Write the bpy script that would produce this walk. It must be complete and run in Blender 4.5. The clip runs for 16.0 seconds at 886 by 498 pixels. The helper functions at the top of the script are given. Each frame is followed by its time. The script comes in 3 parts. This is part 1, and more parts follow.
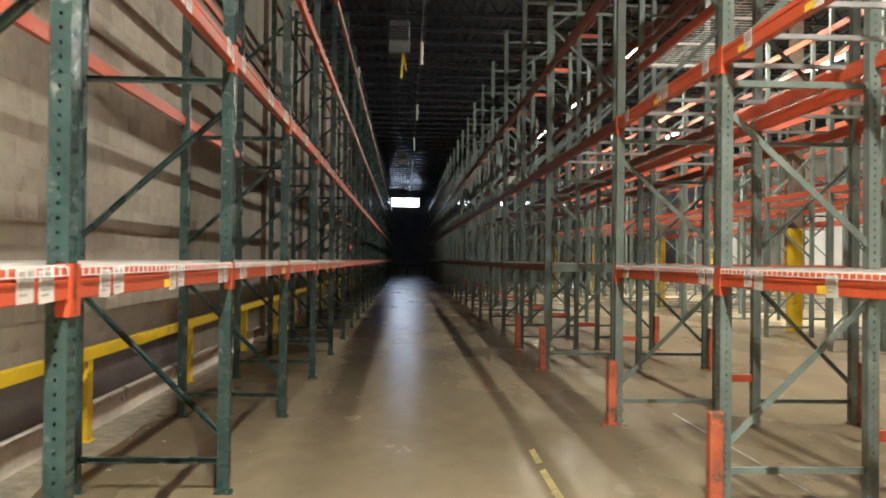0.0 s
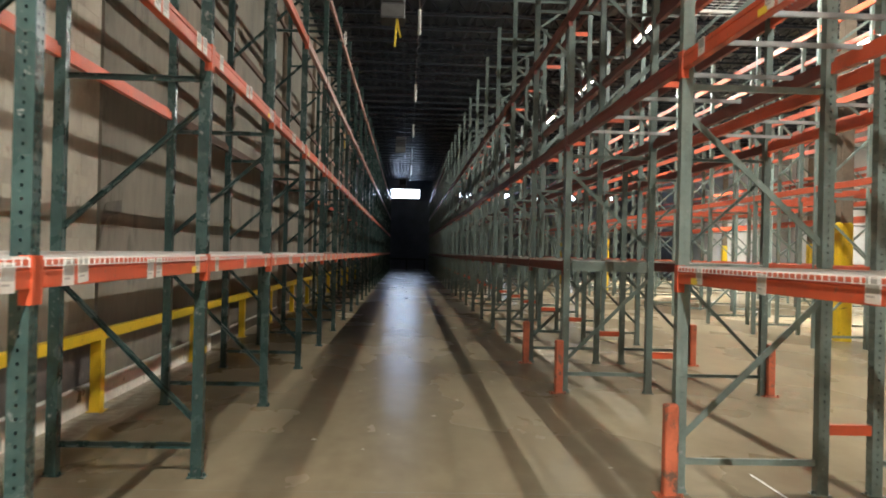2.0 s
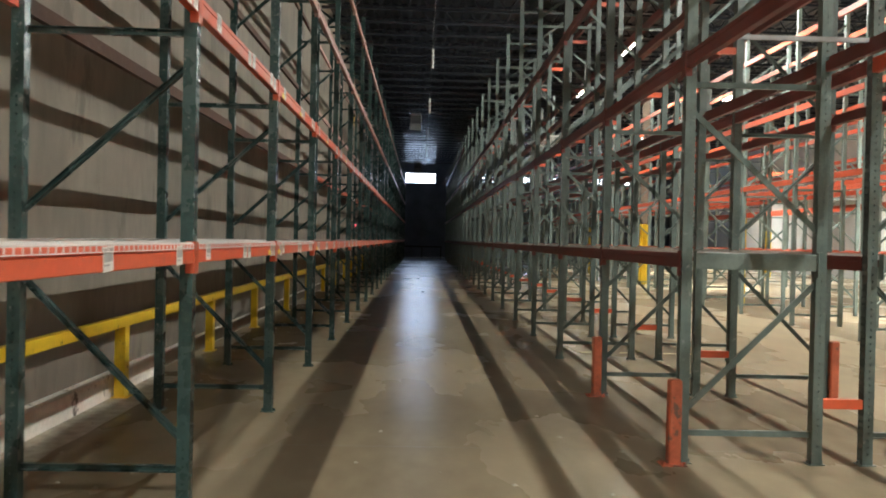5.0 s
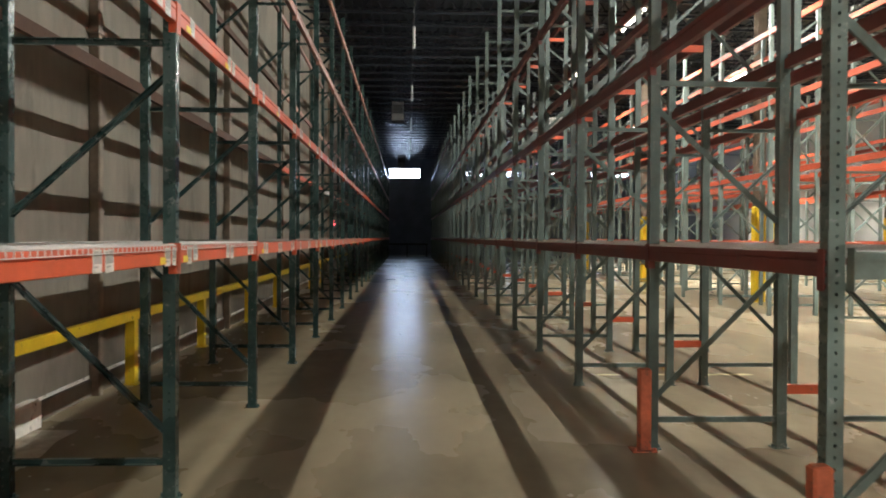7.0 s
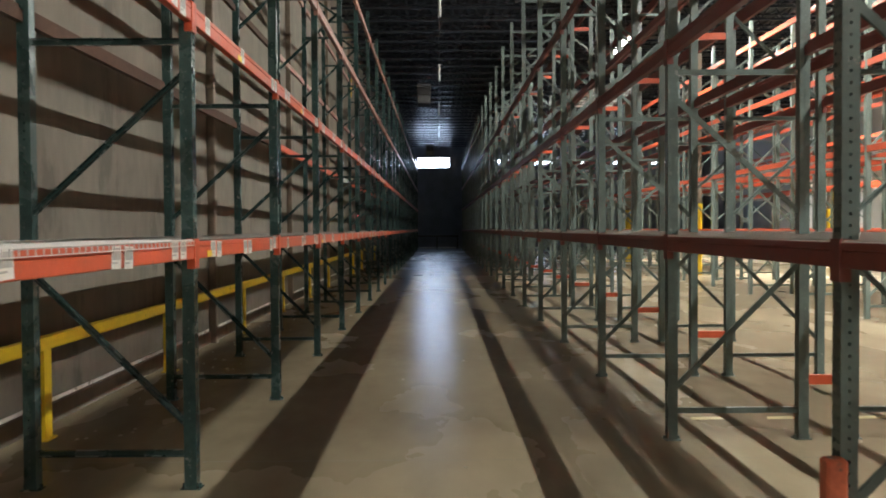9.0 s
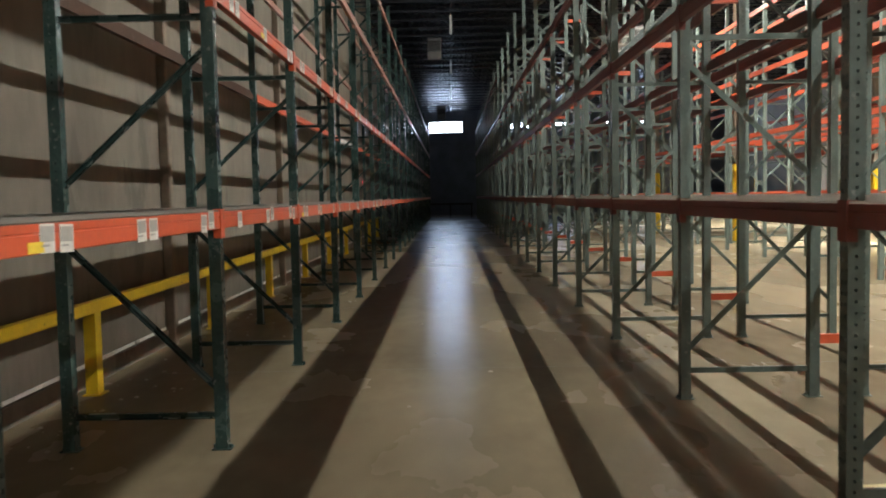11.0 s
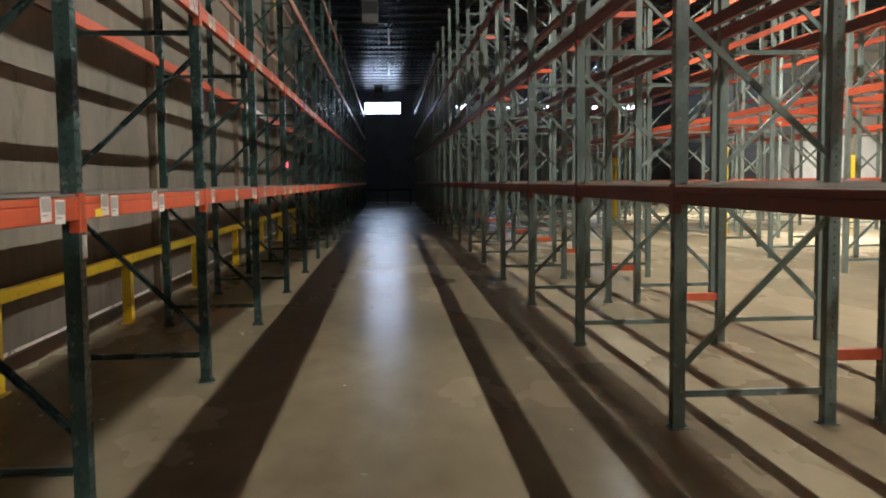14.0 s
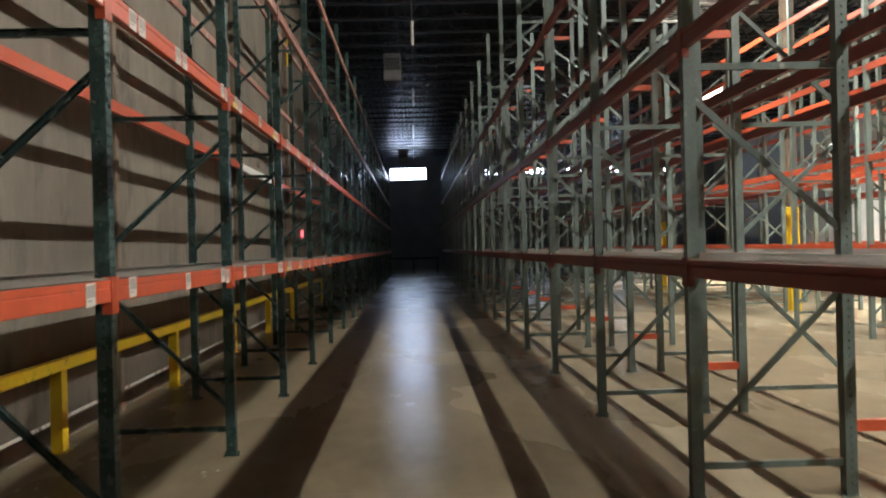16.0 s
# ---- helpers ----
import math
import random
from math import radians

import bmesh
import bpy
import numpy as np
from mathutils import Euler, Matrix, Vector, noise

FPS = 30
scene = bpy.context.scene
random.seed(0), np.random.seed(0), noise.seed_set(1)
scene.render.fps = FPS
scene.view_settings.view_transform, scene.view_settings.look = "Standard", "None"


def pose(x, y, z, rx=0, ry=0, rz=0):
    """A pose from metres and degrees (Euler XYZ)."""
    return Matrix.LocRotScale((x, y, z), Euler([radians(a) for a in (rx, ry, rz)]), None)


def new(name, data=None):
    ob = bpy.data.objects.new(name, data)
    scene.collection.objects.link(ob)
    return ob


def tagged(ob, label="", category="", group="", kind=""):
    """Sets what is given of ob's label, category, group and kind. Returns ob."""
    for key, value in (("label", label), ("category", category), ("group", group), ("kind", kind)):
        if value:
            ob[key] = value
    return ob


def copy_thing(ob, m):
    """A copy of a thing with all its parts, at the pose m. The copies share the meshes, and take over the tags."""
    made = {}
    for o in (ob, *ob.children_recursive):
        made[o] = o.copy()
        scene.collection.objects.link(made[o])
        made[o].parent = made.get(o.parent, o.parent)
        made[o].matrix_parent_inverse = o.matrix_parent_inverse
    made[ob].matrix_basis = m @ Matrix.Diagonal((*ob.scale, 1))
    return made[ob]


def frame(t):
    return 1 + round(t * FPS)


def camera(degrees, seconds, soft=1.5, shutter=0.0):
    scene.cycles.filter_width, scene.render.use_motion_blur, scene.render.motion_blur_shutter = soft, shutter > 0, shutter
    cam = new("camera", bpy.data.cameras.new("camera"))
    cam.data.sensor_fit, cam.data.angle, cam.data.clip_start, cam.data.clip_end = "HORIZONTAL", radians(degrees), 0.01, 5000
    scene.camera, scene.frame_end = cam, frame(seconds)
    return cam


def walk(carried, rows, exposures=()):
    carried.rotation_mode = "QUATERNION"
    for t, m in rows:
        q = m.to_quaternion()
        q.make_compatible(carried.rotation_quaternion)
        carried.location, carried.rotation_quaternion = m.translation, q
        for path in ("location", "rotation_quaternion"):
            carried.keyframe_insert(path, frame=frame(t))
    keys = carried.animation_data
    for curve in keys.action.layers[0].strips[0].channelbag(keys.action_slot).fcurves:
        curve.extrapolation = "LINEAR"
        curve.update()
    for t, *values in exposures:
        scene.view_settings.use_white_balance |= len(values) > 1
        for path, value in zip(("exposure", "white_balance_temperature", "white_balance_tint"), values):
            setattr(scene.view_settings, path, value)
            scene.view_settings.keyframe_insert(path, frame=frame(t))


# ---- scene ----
EXPOSURES = [(0.0, -0.36, 6500, 10), (2.0, -0.14, 6250, 10), (4.5, 0.02, 6150, 10), (9.0, 0.05, 6150, 10), (11.5, 0.06, 6250, 10), (16.0, 0.06, 6300, 12)]
cam = camera(53.96, 16.0, soft=1.85, shutter=0.4)
# seconds, place in metres, then yaw, pitch and roll in degrees
ROWS = [
    (0, 0.000, 0.000, 1.583, -2.51, 0.71, -0.65),
    (0.5, 0.047, 0.665, 1.582, -2.92, 0.42, -0.55),
    (1, 0.088, 1.310, 1.588, -2.34, 0.26, -1.40),
    (1.5, 0.152, 1.928, 1.593, -2.43, 0.15, -1.52),
    (2, 0.224, 2.610, 1.598, -2.40, 0.28, -1.33),
    (2.5, 0.266, 3.252, 1.593, -1.97, 0.33, -1.49),
    (3, 0.291, 3.920, 1.588, -1.49, 0.32, -1.81),
    (3.5, 0.269, 4.592, 1.587, -0.38, 0.06, -2.05),
    (4, 0.236, 5.192, 1.590, -0.66, -0.04, -1.72),
    (4.3, 0.208, 5.588, 1.592, -0.81, -0.10, -1.75),
    (5, 0.163, 6.426, 1.595, -1.46, -0.59, -1.23),
    (7.4, 0.249, 9.581, 1.599, -2.38, -0.88, -0.26),
    (8.2, 0.252, 10.708, 1.592, -1.36, -1.49, -0.70),
    (8.5, 0.311, 11.100, 1.597, -0.93, -1.59, -0.04),
    (9, 0.345, 11.798, 1.609, -0.31, -1.35, 0.34),
    (11.4, 0.314, 14.997, 1.608, 0.64, -3.96, 1.20),
    (12, 0.320, 15.838, 1.601, -0.34, -4.51, 1.06),
    (12.5, 0.341, 16.545, 1.598, -0.52, -4.99, 0.63),
    (13, 0.368, 17.233, 1.591, -1.71, -5.32, 0.54),
    (13.5, 0.342, 17.964, 1.586, -3.53, -4.82, 0.66),
    (14, 0.290, 18.628, 1.592, -3.56, -4.47, 0.70),
    (14.5, 0.260, 19.273, 1.604, -3.21, -3.75, 0.88),
    (15, 0.262, 19.958, 1.620, -1.92, -2.67, 0.36),
    (15.5, 0.288, 20.603, 1.635, -1.85, -2.11, 1.42),
    (16, 0.341, 21.286, 1.656, -1.86, -0.07, 1.45),
]
walk(cam, [(t, pose(x, y, z, 90 + pitch, 0, yaw) @ pose(0, 0, 0, 0, 0, -roll)) for t, x, y, z, yaw, pitch, roll in ROWS], EXPOSURES)


# ---- light ----
world = bpy.data.worlds.new("world")
scene.world = world
world.use_nodes = True
sky = world.node_tree.nodes.new("ShaderNodeTexSky")
sky.sky_type, sky.sun_disc, sky.sun_elevation, sky.sun_rotation = "NISHITA", False, radians(35), radians(200)
world.node_tree.links.new(sky.outputs[0], world.node_tree.nodes["Background"].inputs[0])
world.node_tree.nodes["Background"].inputs[1].default_value = 0.1

# far rows' lamps past y 45 are unseen, added to light the background
LAMP_ROWS = ((6.15, (-5.5, 9.5, 17.0, 24.5, 32.0, 39.6)),
             (12.1, (-5.5, 9.5, 24.5, 39.6, 54.6)),
             (18.3, (2.0, 17.0, 32.0, 47.0, 62.0)),
             (0.46, (0.0,)))
LAMP_Z, LAMP_WATTS, LAMP_COLOUR = 7.4, 905.0, (1.0, 0.98, 0.86)
WINDOW_WATTS = 130.0


def area_lamp(name, m, size_x, size_y, watts, colour, spread=180):
    data = bpy.data.lights.new(name, "AREA")
    data.shape, data.size, data.size_y, data.energy, data.color = "RECTANGLE", size_x, size_y, watts, colour
    data.spread = radians(spread)
    ob = new(name, data)
    ob.matrix_world = m
    return ob


for lamp_x, lamp_ys in LAMP_ROWS:
    for lamp_y in lamp_ys:
        if lamp_x < 8:  # bare tubes shine to both sides as well as down
            for side in (-1, 1):
                area_lamp("strip_light_source", pose(lamp_x + side * 0.03, lamp_y, LAMP_Z - 0.07, 0, -side * 44, 0), 0.03, 2.3, LAMP_WATTS * (1.8 if lamp_x < 1 else 0.5), LAMP_COLOUR, 160 if lamp_x < 1 else 175)
        else:
            area_lamp("strip_light_source", pose(lamp_x, lamp_y, LAMP_Z - 0.07), 0.2, 2.3, LAMP_WATTS * 1.1, LAMP_COLOUR, 94 if lamp_x < 15 else 124)

# ---- plan ----
X_LEFT = -1.198
WALL_X = -2.92
Y_END, Y_BACK, X_EAST, ROOF_Z = 86.0, -14.0, 23.0, 9.0
LEVELS = (1.485, 2.94, 4.41, 5.88)
TOP = 6.45
LEFT_Y = [5.92 + 2.82 * k for k in range(-4, 26)]
RIGHT_Y = [-2.79, 0.02, 2.83, 5.65, 8.475, 12.76] + [7.115 + 2.811 * k for k in range(3, 25)]
TUNNEL = 4  # the bay of RIGHT_Y that is a passage
WINDOWS = (0.0, 6.0, 9.3, 12.6, 15.9, 19.2)
NEAR_Y = 36.0


# ---- materials ----
def material(name, colour, rough=0.5, metal=0.0, spread=0.15, scale=6.0, bump=0.1, bump_scale=60.0, wear=None, wear_amount=0.0,
             wear_scale=9.0, wear_soft=0.06, stretch=(1, 1, 1), emit=None, per_object=0.0, per_island=0.0, spec=0.5, rough_range=0.12, wavy=0.0):
    """Paint or stone with two scales of variation, optional wear of another colour, and fine relief."""
    m = bpy.data.materials.new(name)
    m.use_nodes = True
    t = m.node_tree
    b = t.nodes["Principled BSDF"]
    N, L = t.nodes.new, t.links.new
    co = N("ShaderNodeTexCoord")
    mp = N("ShaderNodeMapping")
    mp.inputs["Scale"].default_value = stretch
    L(co.outputs["Object"], mp.inputs[0])
    info = N("ShaderNodeObjectInfo")
    shift = N("ShaderNodeVectorMath")
    shift.operation = "ADD"
    off = N("ShaderNodeMath")
    off.operation = "MULTIPLY"
    off.inputs[1].default_value = 37.0
    L(info.outputs["Random"], off.inputs[0])
    L(mp.outputs[0], shift.inputs[0])
    L(off.outputs[0], shift.inputs[1])
    n1, n2 = N("ShaderNodeTexNoise"), N("ShaderNodeTexNoise")
    n1.inputs["Scale"].default_value, n1.inputs["Detail"].default_value = scale, 5
    n2.inputs["Scale"].default_value, n2.inputs["Detail"].default_value = scale * 7.3, 3
    for q in (n1, n2):
        L(shift.outputs[0], q.inputs["Vector"])
    mix = N("ShaderNodeMix")
    mix.data_type, mix.blend_type = "RGBA", "MIX"
    mix.inputs[6].default_value = (*[c * (1 - spread) for c in colour], 1)
    mix.inputs[7].default_value = (*[min(1, c * (1 + spread)) for c in colour], 1)
    add = N("ShaderNodeMath")
    add.operation = "ADD"
    half = N("ShaderNodeMath")
    half.operation, half.inputs[1].default_value = "MULTIPLY_ADD", 0.4
    half.inputs[2].default_value = -0.2
    L(n2.outputs[0], half.inputs[0])
    L(n1.outputs[0], add.inputs[0])
    L(half.outputs[0], add.inputs[1])
    ramp = N("ShaderNodeMapRange")
    ramp.inputs[1].default_value, ramp.inputs[2].default_value = 0.3, 0.7
    L(add.outputs[0], ramp.inputs[0])
    L(ramp.outputs[0], mix.inputs[0])
    out = mix.outputs[2]
    if wear:
        n3 = N("ShaderNodeTexNoise")
        n3.inputs["Scale"].default_value, n3.inputs["Detail"].default_value, n3.inputs["Roughness"].default_value = wear_scale, 7, 0.68
        L(shift.outputs[0], n3.inputs["Vector"])
        r3 = N("ShaderNodeMapRange")
        r3.inputs[1].default_value = 0.75 - wear_soft / 2 - wear_amount
        r3.inputs[2].default_value = 0.75 + wear_soft / 2 - wear_amount
        L(n3.outputs[0], r3.inputs[0])
        w = N("ShaderNodeMix")
        w.data_type = "RGBA"
        w.inputs[7].default_value = (*wear, 1)
        L(r3.outputs[0], w.inputs[0])
        L(out, w.inputs[6])
        out = w.outputs[2]
    if per_island:
        isle, geo = N("ShaderNodeHueSaturation"), N("ShaderNodeNewGeometry")
        tone = N("ShaderNodeMapRange")
        tone.inputs[3].default_value, tone.inputs[4].default_value = 1 - per_island, 1 + per_island
        L(geo.outputs["Random Per Island"], tone.inputs[0])
        L(tone.outputs[0], isle.inputs["Value"])
        L(out, isle.inputs["Color"])
        out = isle.outputs[0]
    if per_object:
        hsv = N("ShaderNodeHueSaturation")
        v = N("ShaderNodeMapRange")
        v.inputs[3].default_value, v.inputs[4].default_value = 1 - per_object, 1 + per_object
        L(info.outputs["Random"], v.inputs[0])
        L(v.outputs[0], hsv.inputs["Value"])
        L(out, hsv.inputs["Color"])
        out = hsv.outputs[0]
    L(out, b.inputs["Base Color"])
    rr = N("ShaderNodeMapRange")
    rr.inputs[3].default_value, rr.inputs[4].default_value = max(0.05, rough - rough_range), min(1, rough + rough_range)
    L(n1.outputs[0], rr.inputs[0])
    L(rr.outputs[0], b.inputs["Roughness"])
    b.inputs["Metallic"].default_value = metal
    b.inputs["Specular IOR Level"].default_value = spec
    if bump:
        nb = N("ShaderNodeTexNoise")
        nb.inputs["Scale"].default_value, nb.inputs["Detail"].default_value = bump_scale, 4
        L(shift.outputs[0], nb.inputs["Vector"])
        bm_node = N("ShaderNodeBump")
        bm_node.inputs["Strength"].default_value, bm_node.inputs["Distance"].default_value = bump, 0.01
        L(nb.outputs[0], bm_node.inputs["Height"])
        if wavy:
            nw = N("ShaderNodeTexNoise")
            nw.inputs["Scale"].default_value, nw.inputs["Detail"].default_value = 1.7, 2
            L(shift.outputs[0], nw.inputs["Vector"])
            wave = N("ShaderNodeBump")
            wave.inputs["Strength"].default_value, wave.inputs["Distance"].default_value = wavy, 0.05
            L(nw.outputs[0], wave.inputs["Height"])
            L(wave.outputs[0], bm_node.inputs["Normal"])
        L(bm_node.outputs[0], b.inputs["Normal"])
    if emit:
        b.inputs["Emission Color"].default_value = (*emit[0], 1)
        b.inputs["Emission Strength"].default_value = emit[1]
    return m


GREEN = material("green_rack_paint", (0.037, 0.070, 0.066), 0.27, spread=0.28, scale=4, wear=(0.176, 0.192, 0.184), wear_amount=0.11, wear_scale=14, per_object=0.15)
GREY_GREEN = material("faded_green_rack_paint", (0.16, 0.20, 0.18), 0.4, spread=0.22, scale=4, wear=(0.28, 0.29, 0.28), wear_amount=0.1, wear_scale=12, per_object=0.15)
# GREY_GREEN darkened: the shade on backlit uprights is put into the colour
SHADE_GREEN = material("shaded_green_rack_paint", (0.098, 0.128, 0.116), 0.36, spread=0.24, scale=4, wear=(0.24, 0.25, 0.24), wear_amount=0.1, wear_scale=12, per_object=0.18)
ORANGE = material("orange_beam_paint", (0.525, 0.086, 0.033), 0.42, spread=0.14, scale=3, wear=(0.246, 0.107, 0.074), wear_amount=0.1, wear_scale=16, per_object=0.12)
# red for backlit beams; the shade on their faces is put into the colour
SHADED_RED = material("shaded_red_beam_paint", (0.165, 0.036, 0.028), 0.5, spread=0.2, scale=3, wear=(0.12, 0.055, 0.045), wear_amount=0.12, wear_scale=12, per_object=0.15)
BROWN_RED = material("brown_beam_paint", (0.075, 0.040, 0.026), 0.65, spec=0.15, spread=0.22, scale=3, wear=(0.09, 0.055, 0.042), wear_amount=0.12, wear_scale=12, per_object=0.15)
# dusty high beams; the end window's glint on them is put into the colour
DUSTY_GLINT = material("dusty_glint_orange_paint", (0.36, 0.17, 0.13), 0.34, spread=0.25, scale=3, wear=(0.42, 0.36, 0.32), wear_amount=0.16, wear_scale=5, per_object=0.15)
RED_ORANGE = material("red_orange_guard_paint", (0.50, 0.125, 0.060), 0.55, spread=0.28, scale=5, wear=(0.15, 0.085, 0.06), wear_amount=0.19, wear_scale=7)
YELLOW = material("yellow_rail_paint", (0.720, 0.480, 0.016), 0.42, spread=0.1, scale=3, wear=(0.200, 0.136, 0.040), wear_amount=0.1, wear_scale=10)
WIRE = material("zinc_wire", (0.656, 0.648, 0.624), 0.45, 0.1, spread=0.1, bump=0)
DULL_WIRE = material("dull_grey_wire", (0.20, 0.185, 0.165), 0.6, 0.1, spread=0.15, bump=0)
CONCRETE = material("floor_concrete", (0.227, 0.184, 0.120), 0.27, spec=0.03, rough_range=0.06, wavy=0.22, spread=0.22, stretch=(1, 0.45, 1), scale=0.7, bump=0.04, bump_scale=25, wear=(0.203, 0.164, 0.106), wear_amount=0.17, wear_scale=1.3, wear_soft=0.24)
BLOCK = material("painted_block", (0.367, 0.328, 0.266), 0.85, spread=0.14, scale=1.3, bump=0.35, bump_scale=90, per_object=0.09, per_island=0.09, wear=(0.270, 0.236, 0.188), wear_amount=0.14, wear_scale=1.6)
MORTAR = material("mortar", (0.356, 0.317, 0.257), 0.9, spread=0.1, scale=6, bump=0.3)
PANEL = material("cast_concrete", (0.194, 0.170, 0.135), 0.82, spread=0.2, stretch=(1, 1, 0.4), scale=1.1, bump=0.25, bump_scale=40, wear=(0.143, 0.125, 0.101), wear_amount=0.16, wear_scale=1.3)
CURB = material("curb_concrete", (0.68, 0.64, 0.57), 0.8, spread=0.14, scale=3, bump=0.25, wear=(0.150, 0.128, 0.105), wear_amount=0.12, wear_scale=3)
WHITE_LINE = material("white_line_paint", (0.765, 0.747, 0.693), 0.6, wear=(0.270, 0.243, 0.198), wear_amount=0.16, wear_scale=6)
DARK_WALL = material("dark_wall_paint", (0.16, 0.18, 0.23), 0.8, spread=0.2, scale=1.2, bump=0.15)
DARK_FLOOR = material("dark_end_floor", (0.022, 0.022, 0.024), 0.8, spread=0.2, scale=2)
ROOF = material("dark_roof_deck", (0.035, 0.033, 0.032), 0.6, spread=0.2, scale=1.0, bump=0.1)
JOIST = material("primer_joist_steel", (0.020, 0.023, 0.029), 0.34, spread=0.25, scale=2, spec=0.4)
BROWN_STEEL = material("brown_primer_steel", (0.20, 0.155, 0.115), 0.6, spread=0.25, scale=3)
LABEL = material("paper_label", (0.624, 0.600, 0.560), 0.5, spread=0.12, scale=9, wear=(0.400, 0.320, 0.272), wear_amount=0.08, wear_scale=12, bump=0)
LABEL_INK = material("label_ink", (0.36, 0.35, 0.33), 0.6, bump=0)
YELLOW_LABEL = material("yellow_label", (0.80, 0.58, 0.05), 0.5, spread=0.1, bump=0)
WHITE_METAL = material("white_fixture_enamel", (0.75, 0.74, 0.70), 0.4, spread=0.06, bump=0)
GREY_METAL = material("grey_sheet_metal", (0.34, 0.34, 0.34), 0.45, 0.4, spread=0.12, bump=0.05)
DARK_METAL = material("dark_sheet_metal", (0.085, 0.087, 0.092), 0.5, 0.2, spread=0.2, bump=0.05)
DIM_PANEL = material("dusty_grey_enamel", (0.15, 0.15, 0.148), 0.5, spread=0.2, bump=0.03)
TUBE = material("glowing_tube", (0.9, 0.88, 0.82), 0.4, bump=0, spread=0.02, emit=((1.0, 0.88, 0.72), 22.0))
OUTSIDE = material("overcast_daylight", (0.8, 0.85, 0.9), 1.0, bump=0, spread=0.02, emit=((0.80, 0.89, 1.0), 12.0))
RED_GLOW = material("red_indicator", (0.8, 0.05, 0.05), 0.4, bump=0, emit=((1.0, 0.08, 0.10), 6.0))
FAR_WHITE = material("white_paint", (0.62, 0.62, 0.60), 0.6, spread=0.06, scale=1, bump=0.05)
DUST = material("floor_debris", (0.375, 0.338, 0.262), 0.9, spread=0.25, scale=8, bump=0.4, bump_scale=30)
TAPE = material("dull_tape", (0.46, 0.39, 0.17), 0.6, spread=0.3, scale=7, wear=(0.17, 0.14, 0.08), wear_amount=0.14, wear_scale=14)
PLASTIC = material("plastic_wrap", (0.72, 0.72, 0.72), 0.25, spread=0.1, scale=8, bump=0.5, bump_scale=20)
STAIN = material("tyre_stain", (0.10, 0.085, 0.07), 0.45, spread=0.3, scale=3, bump=0.05)
GLASS = bpy.data.materials.new("window_glass")
GLASS.use_nodes = True
_g = GLASS.node_tree.nodes["Principled BSDF"]
_g.inputs["Base Color"].default_value, _g.inputs["Roughness"].default_value = (0.95, 0.97, 1, 1), 0.05
_g.inputs["Transmission Weight"].default_value, _g.inputs["IOR"].default_value = 1.0, 1.05


# ---- mesh building ----
class Shape:
    """Vertices and faces of one part."""

    def __init__(self):
        self.v, self.f = [], []

    def add(self, verts, faces):
        k = len(self.v)
        self.v += [tuple(p) for p in verts]
        self.f += [tuple(i + k for i in face) for face in faces]
        return self

    def box(self, x0, y0, z0, x1, y1, z1):
        p = [(x, y, z) for z in (z0, z1) for y in (y0, y1) for x in (x0, x1)]
        return self.add(p, [(0, 2, 3, 1), (4, 5, 7, 6), (0, 1, 5, 4), (2, 6, 7, 3), (0, 4, 6, 2), (1, 3, 7, 5)])

    def bevelled(self, x0, y0, z0, x1, y1, z1, c):
        """A box whose edges along z and round the top are chamfered by c."""
        def ring(z, s):
            a, b, e, d = x0 + s, y0 + s, x1 - s, y1 - s
            return [(a + c, b, z), (e - c, b, z), (e, b + c, z), (e, d - c, z), (e - c, d, z), (a + c, d, z), (a, d - c, z), (a, b + c, z)]
        rings = [ring(z0, 0), ring(z1 - c, 0), ring(z1, c)]
        faces = [tuple(reversed(range(8))), tuple(range(16, 24))]
        for r in range(2):
            faces += [(8 * r + i, 8 * r + (i + 1) % 8, 8 * r + 8 + (i + 1) % 8, 8 * r + 8 + i) for i in range(8)]
        return self.add([p for r in rings for p in r], faces)

    def bar(self, a, b, w, h, up=(0, 0, 1)):
        """A rectangular bar from a to b."""
        a, b = Vector(a), Vector(b)
        d = (b - a).normalized()
        s = d.cross(Vector(up)).normalized() * (w / 2)
        u = s.cross(d).normalized() * (h / 2)
        p = [q + i * s + j * u for q in (a, b) for i, j in ((-1, -1), (1, -1), (1, 1), (-1, 1))]
        return self.add(p, [(0, 1, 2, 3), (7, 6, 5, 4)] + [(i, i + 4, (i + 1) % 4 + 4, (i + 1) % 4) for i in range(4)])

    def tube(self, a, b, r, n=8, r2=None):
        a, b = Vector(a), Vector(b)
        d = (b - a).normalized()
        s = d.orthogonal().normalized()
        u = d.cross(s)
        p = [q + (s * math.cos(2 * math.pi * i / n) + u * math.sin(2 * math.pi * i / n)) * q_r for q, q_r in ((a, r), (b, r if r2 is None else r2)) for i in range(n)]
        return self.add(p, [tuple(reversed(range(n))), tuple(range(n, 2 * n))] + [(i, (i + 1) % n, (i + 1) % n + n, i + n) for i in range(n)])

    def mesh(self, name, mat):
        m = bpy.data.meshes.new(name)
        m.from_pydata(self.v, [], self.f)
        m.materials.append(mat)
        m.update()
        return m


def fixed_normals(me):
    bm = bmesh.new()
    bm.from_mesh(me)
    bmesh.ops.recalc_face_normals(bm, faces=bm.faces)
    bm.to_mesh(me)
    bm.free()
    return me


def part(name, data, parent, label="", at=None):
    """One mesh object under a thing or a part."""
    ob = new(name, data)
    if parent:
        ob.parent = parent
    if at is not None:
        ob.matrix_basis = at
    return tagged(ob, label) if label else ob


def thing(name, label, category, group="", data=None, at=None, kind=""):
    ob = new(name, data)
    if at is not None:
        ob.matrix_basis = at
    return tagged(ob, label, category, group, kind)


